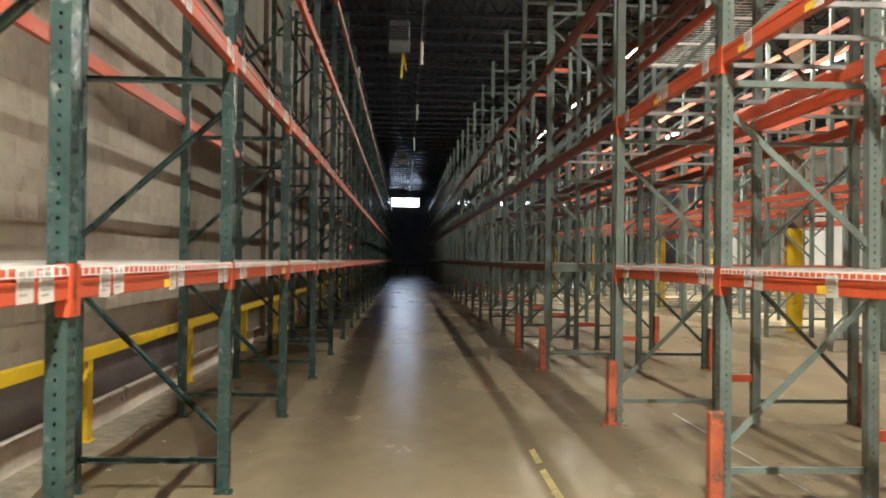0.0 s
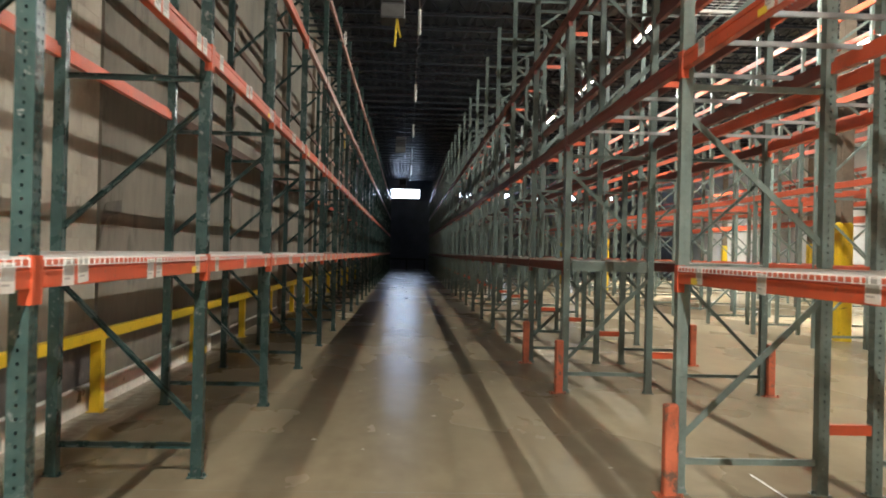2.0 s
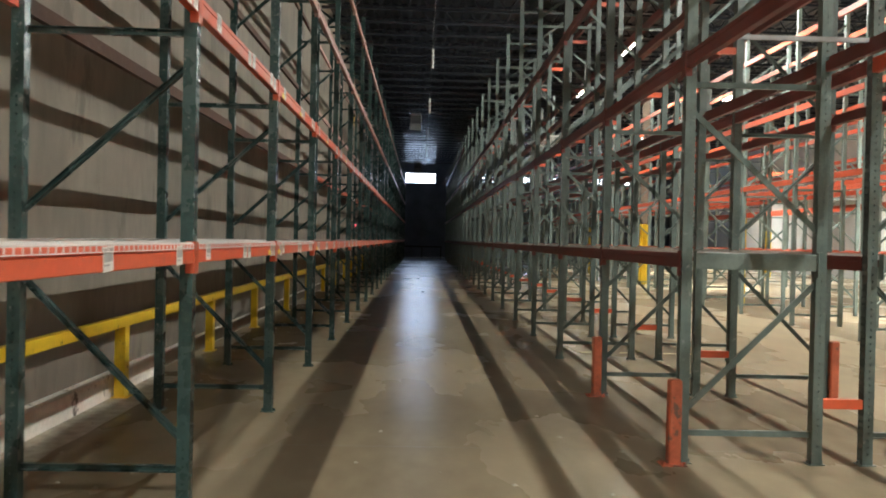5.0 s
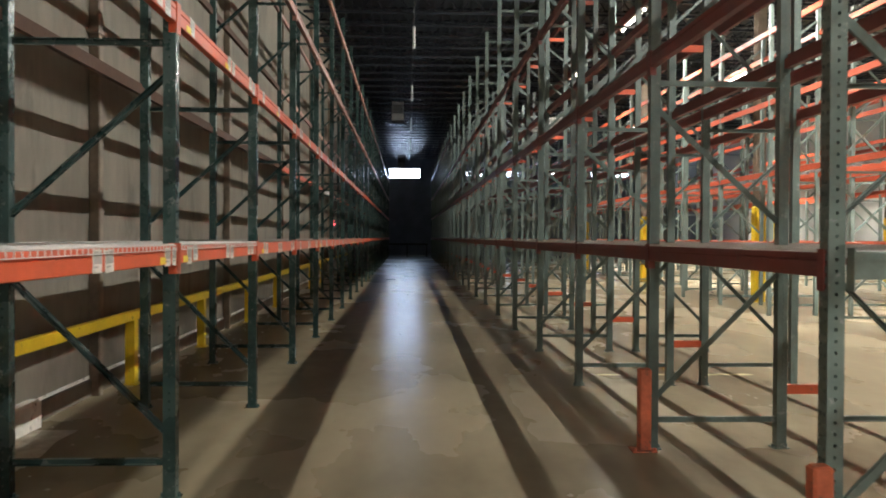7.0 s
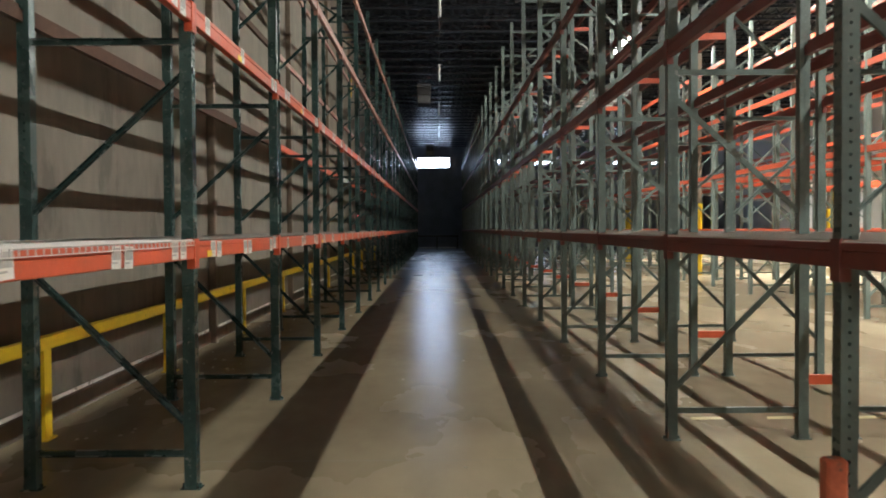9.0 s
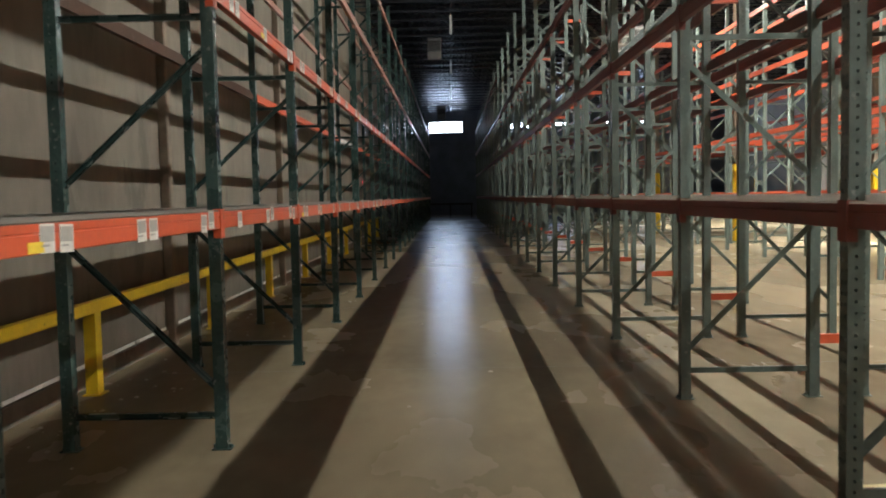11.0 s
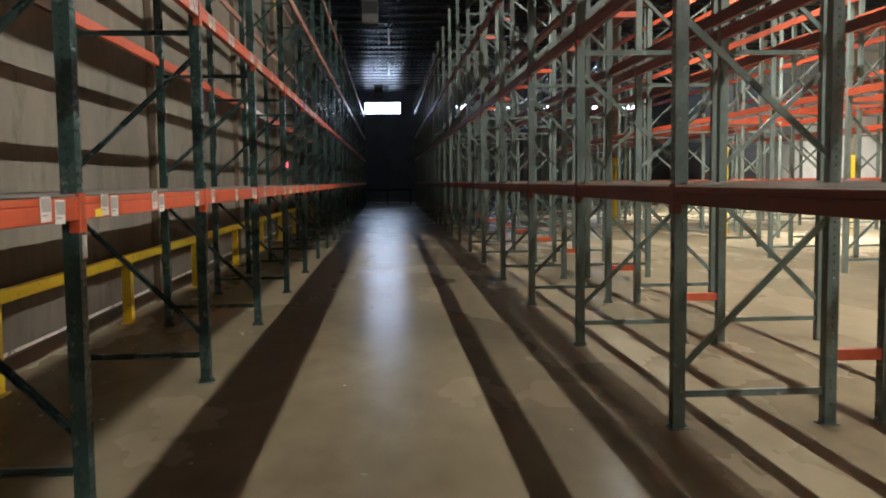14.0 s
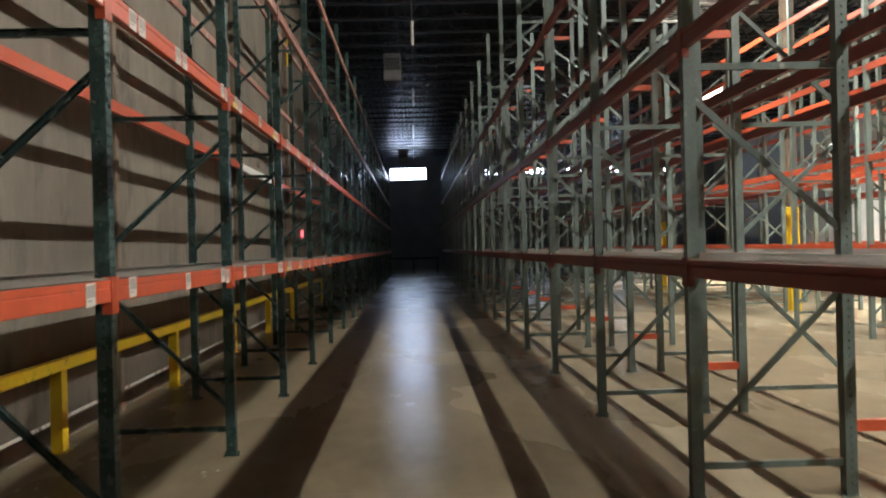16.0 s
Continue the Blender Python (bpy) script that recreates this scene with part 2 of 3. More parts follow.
def structure(name, shape, mat, label, category):
    return thing(name, label, category, data=fixed_normals(shape.mesh(name, mat)), kind="structure")


# ---- setting ----
floor = structure("floor", Shape().box(WALL_X - 0.4, Y_BACK, -0.3, X_EAST, 73.0, 0.0), CONCRETE, "polished grey-beige concrete warehouse floor with tyre marks", "floor")
# the floor is darker from y 73 to the end wall
part("dark_strip", Shape().box(WALL_X - 0.4, 73.0, -0.3, X_EAST, Y_END, -0.004).mesh("dark_strip", DARK_FLOOR), floor, "darker stretch of floor before the end wall")
structure("wall_west", Shape().box(WALL_X - 0.4, 11.66, 0, WALL_X, Y_END, ROOF_Z).box(WALL_X - 0.4, Y_BACK, 0, WALL_X - 0.02, 11.62, ROOF_Z), PANEL, "stained beige cast concrete warehouse wall", "wall")
structure("wall_south", Shape().box(WALL_X - 0.4, Y_BACK - 0.3, 0, X_EAST, Y_BACK, ROOF_Z), PANEL, "plain beige concrete wall", "wall")
structure("wall_east", Shape().box(X_EAST, Y_BACK - 0.3, 0, X_EAST + 0.3, Y_END + 0.3, ROOF_Z), FAR_WHITE, "white painted far wall of the warehouse", "wall")
W_LOW, W_HIGH, W_HALF = 6.75, 7.68, 1.38


def window_size(wx):
    """Sill, head and half width: the one over the walked aisle is the largest."""
    return (W_LOW, W_HIGH, W_HALF) if wx == 0.0 else (6.98, 7.48, 0.85)


north = Shape()
edge = WALL_X - 0.4
for wx in WINDOWS:
    low, high, half_w = window_size(wx)
    north.box(edge, Y_END, 0, wx - half_w, Y_END + 0.3, ROOF_Z)
    north.box(wx - half_w, Y_END, 0, wx + half_w, Y_END + 0.3, low).box(wx - half_w, Y_END, high, wx + half_w, Y_END + 0.3, ROOF_Z)
    edge = wx + half_w
north.box(edge, Y_END, 0, X_EAST, Y_END + 0.3, ROOF_Z)
structure("wall_north", north, DARK_WALL, "dark painted end wall with a row of high windows", "wall")
for i, wx in enumerate(WINDOWS):
    low, high, half_w = window_size(wx)
    win = thing("window_%d" % (i + 1), "bright horizontal clerestory window high in the end wall", "window", "end wall windows", kind="structure")
    fr = Shape()
    for a, b, c, d in ((-half_w, half_w, low, low + 0.05), (-half_w, half_w, high - 0.05, high), (-half_w, -half_w + 0.05, low + 0.05, high - 0.05), (half_w - 0.05, half_w, low + 0.05, high - 0.05)):
        fr.box(wx + a, Y_END + 0.1, c, wx + b, Y_END + 0.18, d)
    part("window_frame", fr.mesh("window_frame", GREY_METAL), win)
    pane = part("pane", Shape().box(wx - half_w + 0.05, Y_END + 0.13, low + 0.05, wx + half_w - 0.05, Y_END + 0.136, high - 0.05).mesh("pane", GLASS), win)
    pane.visible_shadow = False
    if i in (0, 2, 4):
        area_lamp("window_daylight", pose(wx, Y_END - 0.02, (low + high) / 2, -104, 0, 0), 2 * half_w - 0.16, high - low - 0.1, WINDOW_WATTS * (1.0 if i == 0 else 0.5), (0.56, 0.72, 1.0), 150)
structure("backdrop", Shape().box(-12, Y_END + 3.0, 3.0, X_EAST, Y_END + 3.1, 14.0), OUTSIDE, "bright overcast daylight outside the windows", "sky")

# roof: deck with ribs, joists across the aisles, girders along them
ceiling = Shape().box(WALL_X - 0.4, Y_BACK - 0.3, ROOF_Z, X_EAST + 0.3, Y_END + 0.3, ROOF_Z + 0.15)
for i in range(61):
    y = Y_BACK + 1.0 + i * 1.62
    ceiling.box(WALL_X, y - 0.05, ROOF_Z - 0.07, X_EAST, y + 0.05, ROOF_Z - 0.002)
    ceiling.box(WALL_X, y - 0.05, ROOF_Z - 0.62, X_EAST, y + 0.05, ROOF_Z - 0.55)
    for j in range(26):
        x = WALL_X + 0.2 + j * 0.76
        ceiling.bar((x, y, ROOF_Z - 0.58), (x + 0.38, y, ROOF_Z - 0.04), 0.03, 0.03, (0, 1, 0))
        ceiling.bar((x + 0.38, y, ROOF_Z - 0.04), (x + 0.76, y, ROOF_Z - 0.58), 0.03, 0.03, (0, 1, 0))
for k in range(86):
    x = WALL_X + 0.15 + k * 0.3
    ceiling.box(x - 0.05, Y_BACK, ROOF_Z - 0.045, x + 0.05, Y_END, ROOF_Z - 0.001)
thing("ceiling", "dark steel roof deck on open web joists", "ceiling", data=ceiling.mesh("ceiling", JOIST), kind="structure")

structure("curb", Shape().bevelled(WALL_X + 0.001, Y_BACK, 0, WALL_X + 0.12, 16.4, 0.235, 0.02), CURB, "worn whitish concrete curb along the wall foot", "curb")
structure("trim", Shape().bevelled(WALL_X + 0.001, 16.4, 0, WALL_X + 0.03, Y_END, 0.17, 0.008), PANEL, "low grey concrete curb along the wall foot", "curb")
structure("trim_line", Shape().box(WALL_X + 0.001, 16.6, 0.172, WALL_X + 0.006, 80, 0.205), WHITE_LINE, "thin white painted line along the curb", "line")


# ---- racking ----
def plate(s, o, u, v, width, length, columns, hole_w, hole_h, step, first):
    """A face with rows of punched holes: o origin, u across, v along."""
    o, u, v = Vector(o), Vector(u), Vector(v)

    def quad(a0, a1, b0, b1):
        s.add([o + u * a0 + v * b0, o + u * a1 + v * b0, o + u * a1 + v * b1, o + u * a0 + v * b1], [(0, 1, 2, 3)])
    a = 0.0
    for c in columns:
        quad(a, c - hole_w / 2, 0, length)
        b = 0.0
        k = first
        while k + hole_h < length - 0.02:
            quad(c - hole_w / 2, c + hole_w / 2, b, k)
            b = k + hole_h
            k += step
        quad(c - hole_w / 2, c + hole_w / 2, b, length)
        a = c + hole_w / 2
    quad(a, width, 0, length)


CW, CD = 0.082, 0.076  # column across the frame's face and along its depth


def column_mesh(name, mat, holes):
    """A roll-formed column, its middle on the axis; the face with paired holes looks to +x."""
    s = Shape()
    h, d = CW / 2, CD / 2
    if holes:
        plate(s, (d, -h, 0), (0, 1, 0), (0, 0, 1), CW, TOP, (0.022, CW - 0.022), 0.012, 0.019, 0.0508, 0.06)
        plate(s, (-d, -h, 0), (1, 0, 0), (0, 0, 1), CD, TOP, (CD / 2,), 0.011, 0.013, 0.0508, 0.08)
        plate(s, (d, h, 0), (-1, 0, 0), (0, 0, 1), CD, TOP, (CD / 2,), 0.011, 0.013, 0.0508, 0.08)
        s.add([(-d, h, 0), (-d, -h, 0), (-d, -h, TOP), (-d, h, TOP)], [(0, 1, 2, 3)])
        s.box(-d + 0.004, -h + 0.004, 0.0, -d + 0.008, h - 0.004, TOP)
        s.add([(-d, -h, TOP), (d, -h, TOP), (d, h, TOP), (-d, h, TOP)], [(0, 1, 2, 3)])
    else:
        s.box(-d, -h, 0, d, h, TOP)
    return s.mesh(name, mat)


def frame_thing(mat, holes, label, group):
    """One upright frame, front column at x 0, rear column at x -0.99."""
    top = thing("upright_frame", label, "rack upright", group)
    col = column_mesh("column", mat, holes)
    part("column", col, top)
    part("column", col, top, at=pose(-0.99, 0, 0, 0, 0, 180))
    bars = [((-0.03, 0.22), (-0.96, 0.22)), ((-0.03, 0.40), (-0.96, 1.33)), ((-0.96, 1.72), (-0.03, 2.57)), ((-0.03, 2.77), (-0.96, 2.77)),
            ((-0.03, 2.98), (-0.96, 3.88)), ((-0.96, 4.15), (-0.03, 5.02)), ((-0.03, 5.25), (-0.96, 5.25)), ((-0.03, 5.42), (-0.96, 6.12)), ((-0.03, 6.22), (-0.96, 6.22))]
    for (ax, az), (bx, bz) in bars:
        flat = abs(az - bz) < 0.01
        s = Shape()
        s.bar((ax, 0.012, az), (bx, 0.012, bz), 0.006, 0.042, (0, 0, 1) if flat else (0, 0, 1))
        s.bar((ax, -0.004, az + 0.018), (bx, -0.004, bz + 0.018), 0.028, 0.005)
        s.bar((ax, -0.004, az - 0.018), (bx, -0.004, bz - 0.018), 0.028, 0.005)
        part("horizontal_brace" if flat else "diagonal_brace", s.mesh("brace", mat), top)
    for x in (0, -0.99):
        s = Shape().box(x - 0.062, -0.05, 0, x + 0.062, 0.05, 0.007)
        for bx in (-0.051, 0.051):
            s.tube((x + bx, 0.0, 0.007), (x + bx, 0.0, 0.03), 0.011, 6)
        part("base_plate", s.mesh("base_plate", mat), top)
    return top


def plain_frame(mat, label, group):
    """An upright frame of a far row."""
    top = thing("upright_frame", label, "rack upright", group)
    col = column_mesh("column", mat, False)
    part("column", col, top)
    part("column", col, top, at=pose(-0.99, 0, 0))
    for az, bz in ((0.22, 0.22), (0.4, 1.33), (2.57, 1.72), (2.77, 2.77), (2.98, 3.88), (5.02, 4.15), (5.25, 5.25), (5.42, 6.12)):
        s = Shape().bar((-0.03, 0, az), (-0.96, 0, bz), 0.03, 0.042)
        part("horizontal_brace" if az == bz else "diagonal_brace", s.mesh("brace", mat), top)
    return top


def beam_thing(length, label, group, plain=False, mat=None, tall=1.0):
    """A step beam along y, its middle at the origin, face to +x, with end connectors."""
    mat = mat or ORANGE
    s = Shape()
    h = length / 2 - CW / 2 - 0.004
    prof = [(-0.045, -0.055), (0.0, -0.055), (0.004, -0.051), (0.004, 0.014), (-0.001, 0.016), (-0.001, 0.022), (0.004, 0.024), (0.004, 0.051), (0.0, 0.055), (-0.022, 0.055), (-0.022, 0.020), (-0.045, 0.020)]
    prof = [(x, z * tall) for x, z in prof]
    k = len(prof)
    s.add([(x, y, z) for y in (-h, h) for x, z in prof], [tuple(range(k)), tuple(reversed(range(k, 2 * k)))] + [(i + k, (i + 1) % k + k, (i + 1) % k, i) for i in range(k)])
    if plain:
        return thing("rack_beam", label, "rack beam", group, data=fixed_normals(s.mesh("rack_beam", mat)))
    top = thing("rack_beam", label, "rack beam", group)
    part("beam", fixed_normals(s.mesh("beam", mat)), top)
    for e in (-1, 1):
        c = Shape()
        y = e * (length / 2 - CW / 2)
        c.box(0.005, min(y, y + e * 0.06), -0.115, 0.010, max(y, y + e * 0.06), 0.07)
        c.box(-0.04, y - 0.003 - (0.003 if e > 0 else -0.003), -0.115, 0.010, y + 0.003 - (0.003 if e > 0 else -0.003), 0.07)
        part("connector", c.mesh("connector", mat), top)
    return top


def deck_thing(length, depth, label, group, step=0.065, cross=8, lip=True, mat=None):
    """A wire mesh deck over one bay: a mesh that turns down over the front beam, on flared channels."""
    s = Shape()
    h = length / 2 - 0.07
    n = int(2 * h / step)
    for i in range(n + 1):
        y = -h + i * 2 * h / n
        s.bar((0.008, y, 0), (-depth, y, 0), 0.006, 0.006)
        if lip:
            s.bar((0.010, y, 0.003), (0.010, y, -0.030), 0.004, 0.004, (0, 1, 0))
    for i in range(cross + 1):
        x = 0.0 - depth * i / cross
        s.bar((x, -h, 0.006), (x, h, 0.006), 0.006, 0.006)
    if lip:
        s.bar((0.0135, -h, -0.028), (0.0135, h, -0.028), 0.004, 0.004)
    top = thing("wire_deck", label, "shelf deck", group)
    tagged(part("wire_mesh", s.mesh("wire_mesh", mat or WIRE), top), kind="stuff")
    c = Shape().box(-depth, -0.02, -0.030, 0.0, 0.02, -0.026).box(-depth, -0.02, -0.026, 0.0, -0.016, -0.004).box(-depth, 0.016, -0.026, 0.0, 0.02, -0.004).mesh("support_channel", mat or WIRE)
    for y in (-0.9, -0.3, 0.3, 0.9):
        part("support_channel", c, top, at=pose(0, y * h, 0))
    return top


def bars_thing(length, depth, label, group):
    """Loose cross bars that span front to rear beam."""
    top = thing("cross_bars", label, "shelf support", group)
    c = Shape().box(-depth, -0.016, -0.03, 0.0, -0.012, -0.005).box(-depth, 0.012, -0.03, 0.0, 0.016, -0.005).box(-depth, -0.016, -0.005, 0.0, 0.016, 0.0).mesh("cross_bar", GREY_METAL)
    for k in range(4):
        part("cross_bar", c, top, at=pose(0, (k - 1.5) * length * 0.24, 0))
    return top


def label_mesh(w, h):
    return Shape().box(0, -w / 2, -h / 2, 0.0015, w / 2, h / 2).mesh("label", LABEL)


PAPER = label_mesh(0.118, 0.108)
INK = Shape().box(0.0016, -0.050, -0.012, 0.0026, 0.050, 0.045).box(0.0016, -0.046, -0.030, 0.0026, 0.012, -0.022).mesh("printed_bars", LABEL_INK)
STRIP = Shape().box(0, -0.06, -0.02, 0.0018, 0.06, 0.02).mesh("yellow_tag", YELLOW_LABEL)


def add_labels(beam, rng, length):
    """Paper location labels on a front beam."""
    for base in (-0.36, 0.0, 0.38) if length < 3.5 else (-0.3, 0.3):
        y = base * length + rng.uniform(-0.12, 0.12)
        for k in range(rng.choice((1, 2, 2))):
            p = part("label", PAPER, beam, "white paper location label", at=pose(0.0045, y + k * 0.16, rng.uniform(-0.012, 0.012), rng.uniform(-3, 3), 0, 0))
            part("printed_bars", INK, p)
        if rng.random() < 0.3:
            part("yellow_tag", STRIP, beam, "yellow tag", at=pose(0.0045, y - 0.09, -0.03))


def row(x_front, facing, ys, mat, near, tunnel, group, deck_kind, far_plain=False, labels=True, seed=1, pale=None, bare_top=None, shaded_red_from=None, label_to=99.0, wide_shadow_from=None, rear_drop=0.0, rear_lift=0.0, dusty_from=None, dull_rear=None, shaded_mat=None):
    """One row of racking. facing +1: its front looks to +x, -1: to -x."""
    rng = random.Random(seed)
    turn = 0 if facing > 0 else 180
    shade = "dark green" if mat is GREEN else "faded grey-green"
    frames = {}
    for y in ys:
        m = pose(x_front, y, 0, 0, 0, turn)
        # past y 12 the uprights take the colour with shade in it
        paint = shaded_mat if shaded_mat and y > 12 else mat
        key = (far_plain or y >= near, paint is shaded_mat)
        if key in frames:
            copy_thing(frames[key], m)
            continue
        words = shade if paint is mat else "shaded grey-green"
        if key[0]:
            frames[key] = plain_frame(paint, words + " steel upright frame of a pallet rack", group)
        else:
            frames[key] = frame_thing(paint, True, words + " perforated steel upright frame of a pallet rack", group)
        frames[key].matrix_basis = m
    protos = {}
    for i in range(len(ys) - 1):
        y, length = (ys[i] + ys[i + 1]) / 2, round(ys[i + 1] - ys[i], 2)
        for lv, z in enumerate(LEVELS):
            if i == tunnel and lv == 0 or bare_top and lv == 3 and y < bare_top:
                continue
            for front in (True, False):
                x = x_front + facing * (CD / 2 if front else -0.99 - CD / 2)
                # heights shifted so that the beams' shadow bands land in place
                drop = -0.05 if wide_shadow_from and lv == 2 else 0.0 if front else rear_drop if lv == 2 and y > 12.7 else -rear_lift if lv == 3 else 0.0
                m = pose(x, y, z - drop, 0, 0, turn if front else turn + 180)
                plain = far_plain or y > near or not front
                lab = labels and front and lv < 2 and not plain and y < label_to
                bare = pale == (i, lv) and not front
                red = shaded_red_from is not None and y > shaded_red_from
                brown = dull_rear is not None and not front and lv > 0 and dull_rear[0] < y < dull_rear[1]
                # upper front beams made taller to widen the shadow bands they cast
                wide_shadow = wide_shadow_from is not None and y > wide_shadow_from and lv > 1 and front
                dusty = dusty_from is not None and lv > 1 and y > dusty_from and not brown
                key = (length, plain, bare, red, wide_shadow, dusty, brown)
                words = "orange painted steel rack beam with white labels" if lab else "orange painted steel rack beam hooked on the uprights"
                if key in protos:
                    b = copy_thing(protos[key], m)
                else:
                    b = protos[key] = beam_thing(length, words, group, plain, WHITE_METAL if bare else BROWN_RED if brown else SHADED_RED if red else DUSTY_GLINT if dusty else ORANGE, 1.7 if wide_shadow else 1.0)
                    b.matrix_basis = pose(0, 0, -50)
                    b = copy_thing(b, m)
                tagged(b, "bare white steel rack beam among orange ones" if bare else words.replace("orange", "dull brown") if brown else words.replace("orange", "shade-darkened red") if red else words.replace("orange", "dusty, faded and glint-paled orange") if dusty else words)
                if lab:
                    add_labels(b, rng, length)
            kind = deck_kind(lv, y)
            if kind:
                key = (length, kind)
                m = pose(x_front + facing * CD / 2, y, z + 0.058, 0, 0, turn)
                if key not in protos:
                    if kind == "dense":
                        protos[key] = deck_thing(length, 1.06, "close-meshed zinc wire deck lying on two orange rack beams", group, 0.034, 20, lip=False)
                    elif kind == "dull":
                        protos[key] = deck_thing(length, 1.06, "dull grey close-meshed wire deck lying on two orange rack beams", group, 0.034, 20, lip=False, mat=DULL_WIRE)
                    elif kind == "sparse":
                        protos[key] = deck_thing(length, 1.06, "open zinc wire deck lying on two dull red rack beams", group, 0.11, 4, lip=False)
                    elif kind == "wire":
                        protos[key] = deck_thing(length, 1.06, "zinc wire mesh deck lying on two orange rack beams", group, 0.065 if not far_plain else 0.13)
                    else:
                        protos[key] = bars_thing(length, 1.06, "zinc cross bars lying across two orange rack beams", group)
                    protos[key].matrix_basis = pose(0, 0, -50)
                copy_thing(protos[key], m)
    for ob in protos.values():
        for o in (*ob.children_recursive, ob):
            bpy.data.objects.remove(o)


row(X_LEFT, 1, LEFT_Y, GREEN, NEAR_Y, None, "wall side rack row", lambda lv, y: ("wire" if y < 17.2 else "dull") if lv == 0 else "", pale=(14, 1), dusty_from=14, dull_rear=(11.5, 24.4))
row(2.106, -1, RIGHT_Y, GREY_GREEN, NEAR_Y, TUNNEL, "aisle side rack row", shaded_mat=SHADE_GREEN,
    rear_drop=0.2, bare_top=46, shaded_red_from=8, label_to=8.4, deck_kind=lambda lv, y: ("wire" if y < 8.4 else "dense") if lv == 0 else "bars" if lv == 1 and y < 14 else "", seed=2)
row(4.465, 1, RIGHT_Y, GREY_GREEN, 24.0, TUNNEL, "rear rack row", shaded_mat=SHADE_GREEN, deck_kind=lambda lv, y: "wire" if lv == 0 else "bars" if lv == 1 and y < 14 else "sparse" if lv == 2 and (8.5 < y < 14 or 29 < y < 32.5) else "", labels=False, seed=3, shaded_red_from=13, wide_shadow_from=8.5, rear_lift=0.2)
row(7.76, -1, RIGHT_Y, GREY_GREEN, 0, TUNNEL, "second aisle rack row", lambda lv, y: "bars" if lv == 1 else "", far_plain=True, seed=4)
row(10.49, 1, RIGHT_Y, GREY_GREEN, 0, TUNNEL, "third rack row", lambda lv, y: "", far_plain=True, seed=5)
row(13.8, -1, RIGHT_Y[2:20], GREY_GREEN, 0, 2, "fourth rack row", lambda lv, y: "", far_plain=True, seed=6)


# ---- things ----
def guard(x, y):
    s = Shape()
    s.bevelled(-0.046, -0.046, 0.008, 0.046, 0.046, 0.62, 0.012)
    g = thing("post_guard", "scuffed red-orange steel post guard bolted before a rack column", "post guard", "post guards")
    part("shield", s.mesh("shield", RED_ORANGE), g)
    f = Shape().box(-0.10, -0.085, 0, 0.08, 0.07, 0.009)
    for bx, by in ((-0.085, -0.07), (0.065, -0.07)):
        f.tube((bx, by, 0.009), (bx, by, 0.03), 0.011, 6)
    part("foot_plate", f.mesh("foot_plate", RED_ORANGE), g)
    g.matrix_basis = pose(x, y - 0.06, 0)


for y in (2.83, 5.65, 8.475, 12.76, 15.548):
    guard(2.106 - 0.075, y)
for y in (8.475, 12.76, 15.548):
    guard(4.465 + 0.075, y)

# beams across the frames that close the passage
for x in (2.601, 3.970):
    s = Shape().bevelled(-0.445, -0.022, -0.06, 0.445, 0.022, 0.06, 0.006)
    s.box(-0.445, -0.026, 0.020, 0.445, -0.0225, 0.028)
    tb = thing("passage_beam", "grey-green steel beam across a rack frame beside the passage", "rack beam", "passage beams", at=pose(x, 12.695, 1.485))
    part("beam", fixed_normals(s.mesh("beam", GREY_GREEN)), tb)
    for e in (-1, 1):
        part("connector", Shape().box(e * 0.4475 - 0.003, -0.04, -0.11, e * 0.4475 + 0.003, 0.024, 0.075).mesh("connector", GREY_GREEN), tb)

spacer = Shape().box(-0.15, -0.03, -0.035, 0.15, -0.024, 0.035).box(-0.15, -0.024, 0.029, 0.15, 0.02, 0.035).box(-0.15, -0.024, -0.035, 0.15, 0.02, -0.029).mesh("row_spacer", ORANGE)
for y in RIGHT_Y:
    for z in (0.45, 3.65, 5.65):
        thing("row_spacer", "orange steel row spacer between two back-to-back uprights", "row spacer", "row spacers", spacer, pose(3.2855, y, z))

# yellow guard rail along the wall
RAIL_X = -2.70
POSTS = [0.47, 4.02, 7.57, 11.12, 14.95, 18.5, 21.69, 25.35, 28.8, 32.35, 35.9, 39.4, 43.0, 46.5, 50.0, 53.5]
rail = thing("guard_rail", "yellow painted steel guard rail on posts along the concrete wall", "guard rail")
part("rail", Shape().bevelled(RAIL_X - 0.02, -2.0, 0.70, RAIL_X + 0.05, 54.2, 0.80, 0.006).mesh("rail", YELLOW), rail)
post_mesh = Shape().box(-0.012, -0.062, 0.01, 0.0, 0.062, 0.70).box(-0.10, -0.062, 0.01, -0.012, -0.05, 0.70).box(-0.10, 0.05, 0.01, -0.012, 0.062, 0.70).box(-0.12, -0.09, 0, 0.03, 0.09, 0.012).mesh("post", YELLOW)
for y in POSTS:
    part("post", post_mesh, rail, at=pose(RAIL_X + 0.03, y, 0))

# brown steel columns against the wall and among the racks
def wall_column(y):
    s = Shape().bevelled(WALL_X + 0.004, y - 0.06, 0.0, WALL_X + 0.11, y + 0.06, ROOF_Z - 0.55, 0.012)
    for z in (1.4, 3.6, 5.8):
        s.box(WALL_X + 0.002, y - 0.10, z, WALL_X + 0.116, y + 0.10, z + 0.04)
    thing("steel_column", "brown painted square steel post fixed against the concrete wall", "column", "wall posts", s.mesh("steel_column", BROWN_STEEL))


for y in (17.85, 24.2, 30.7, 37.2, 43.7):
    wall_column(y)


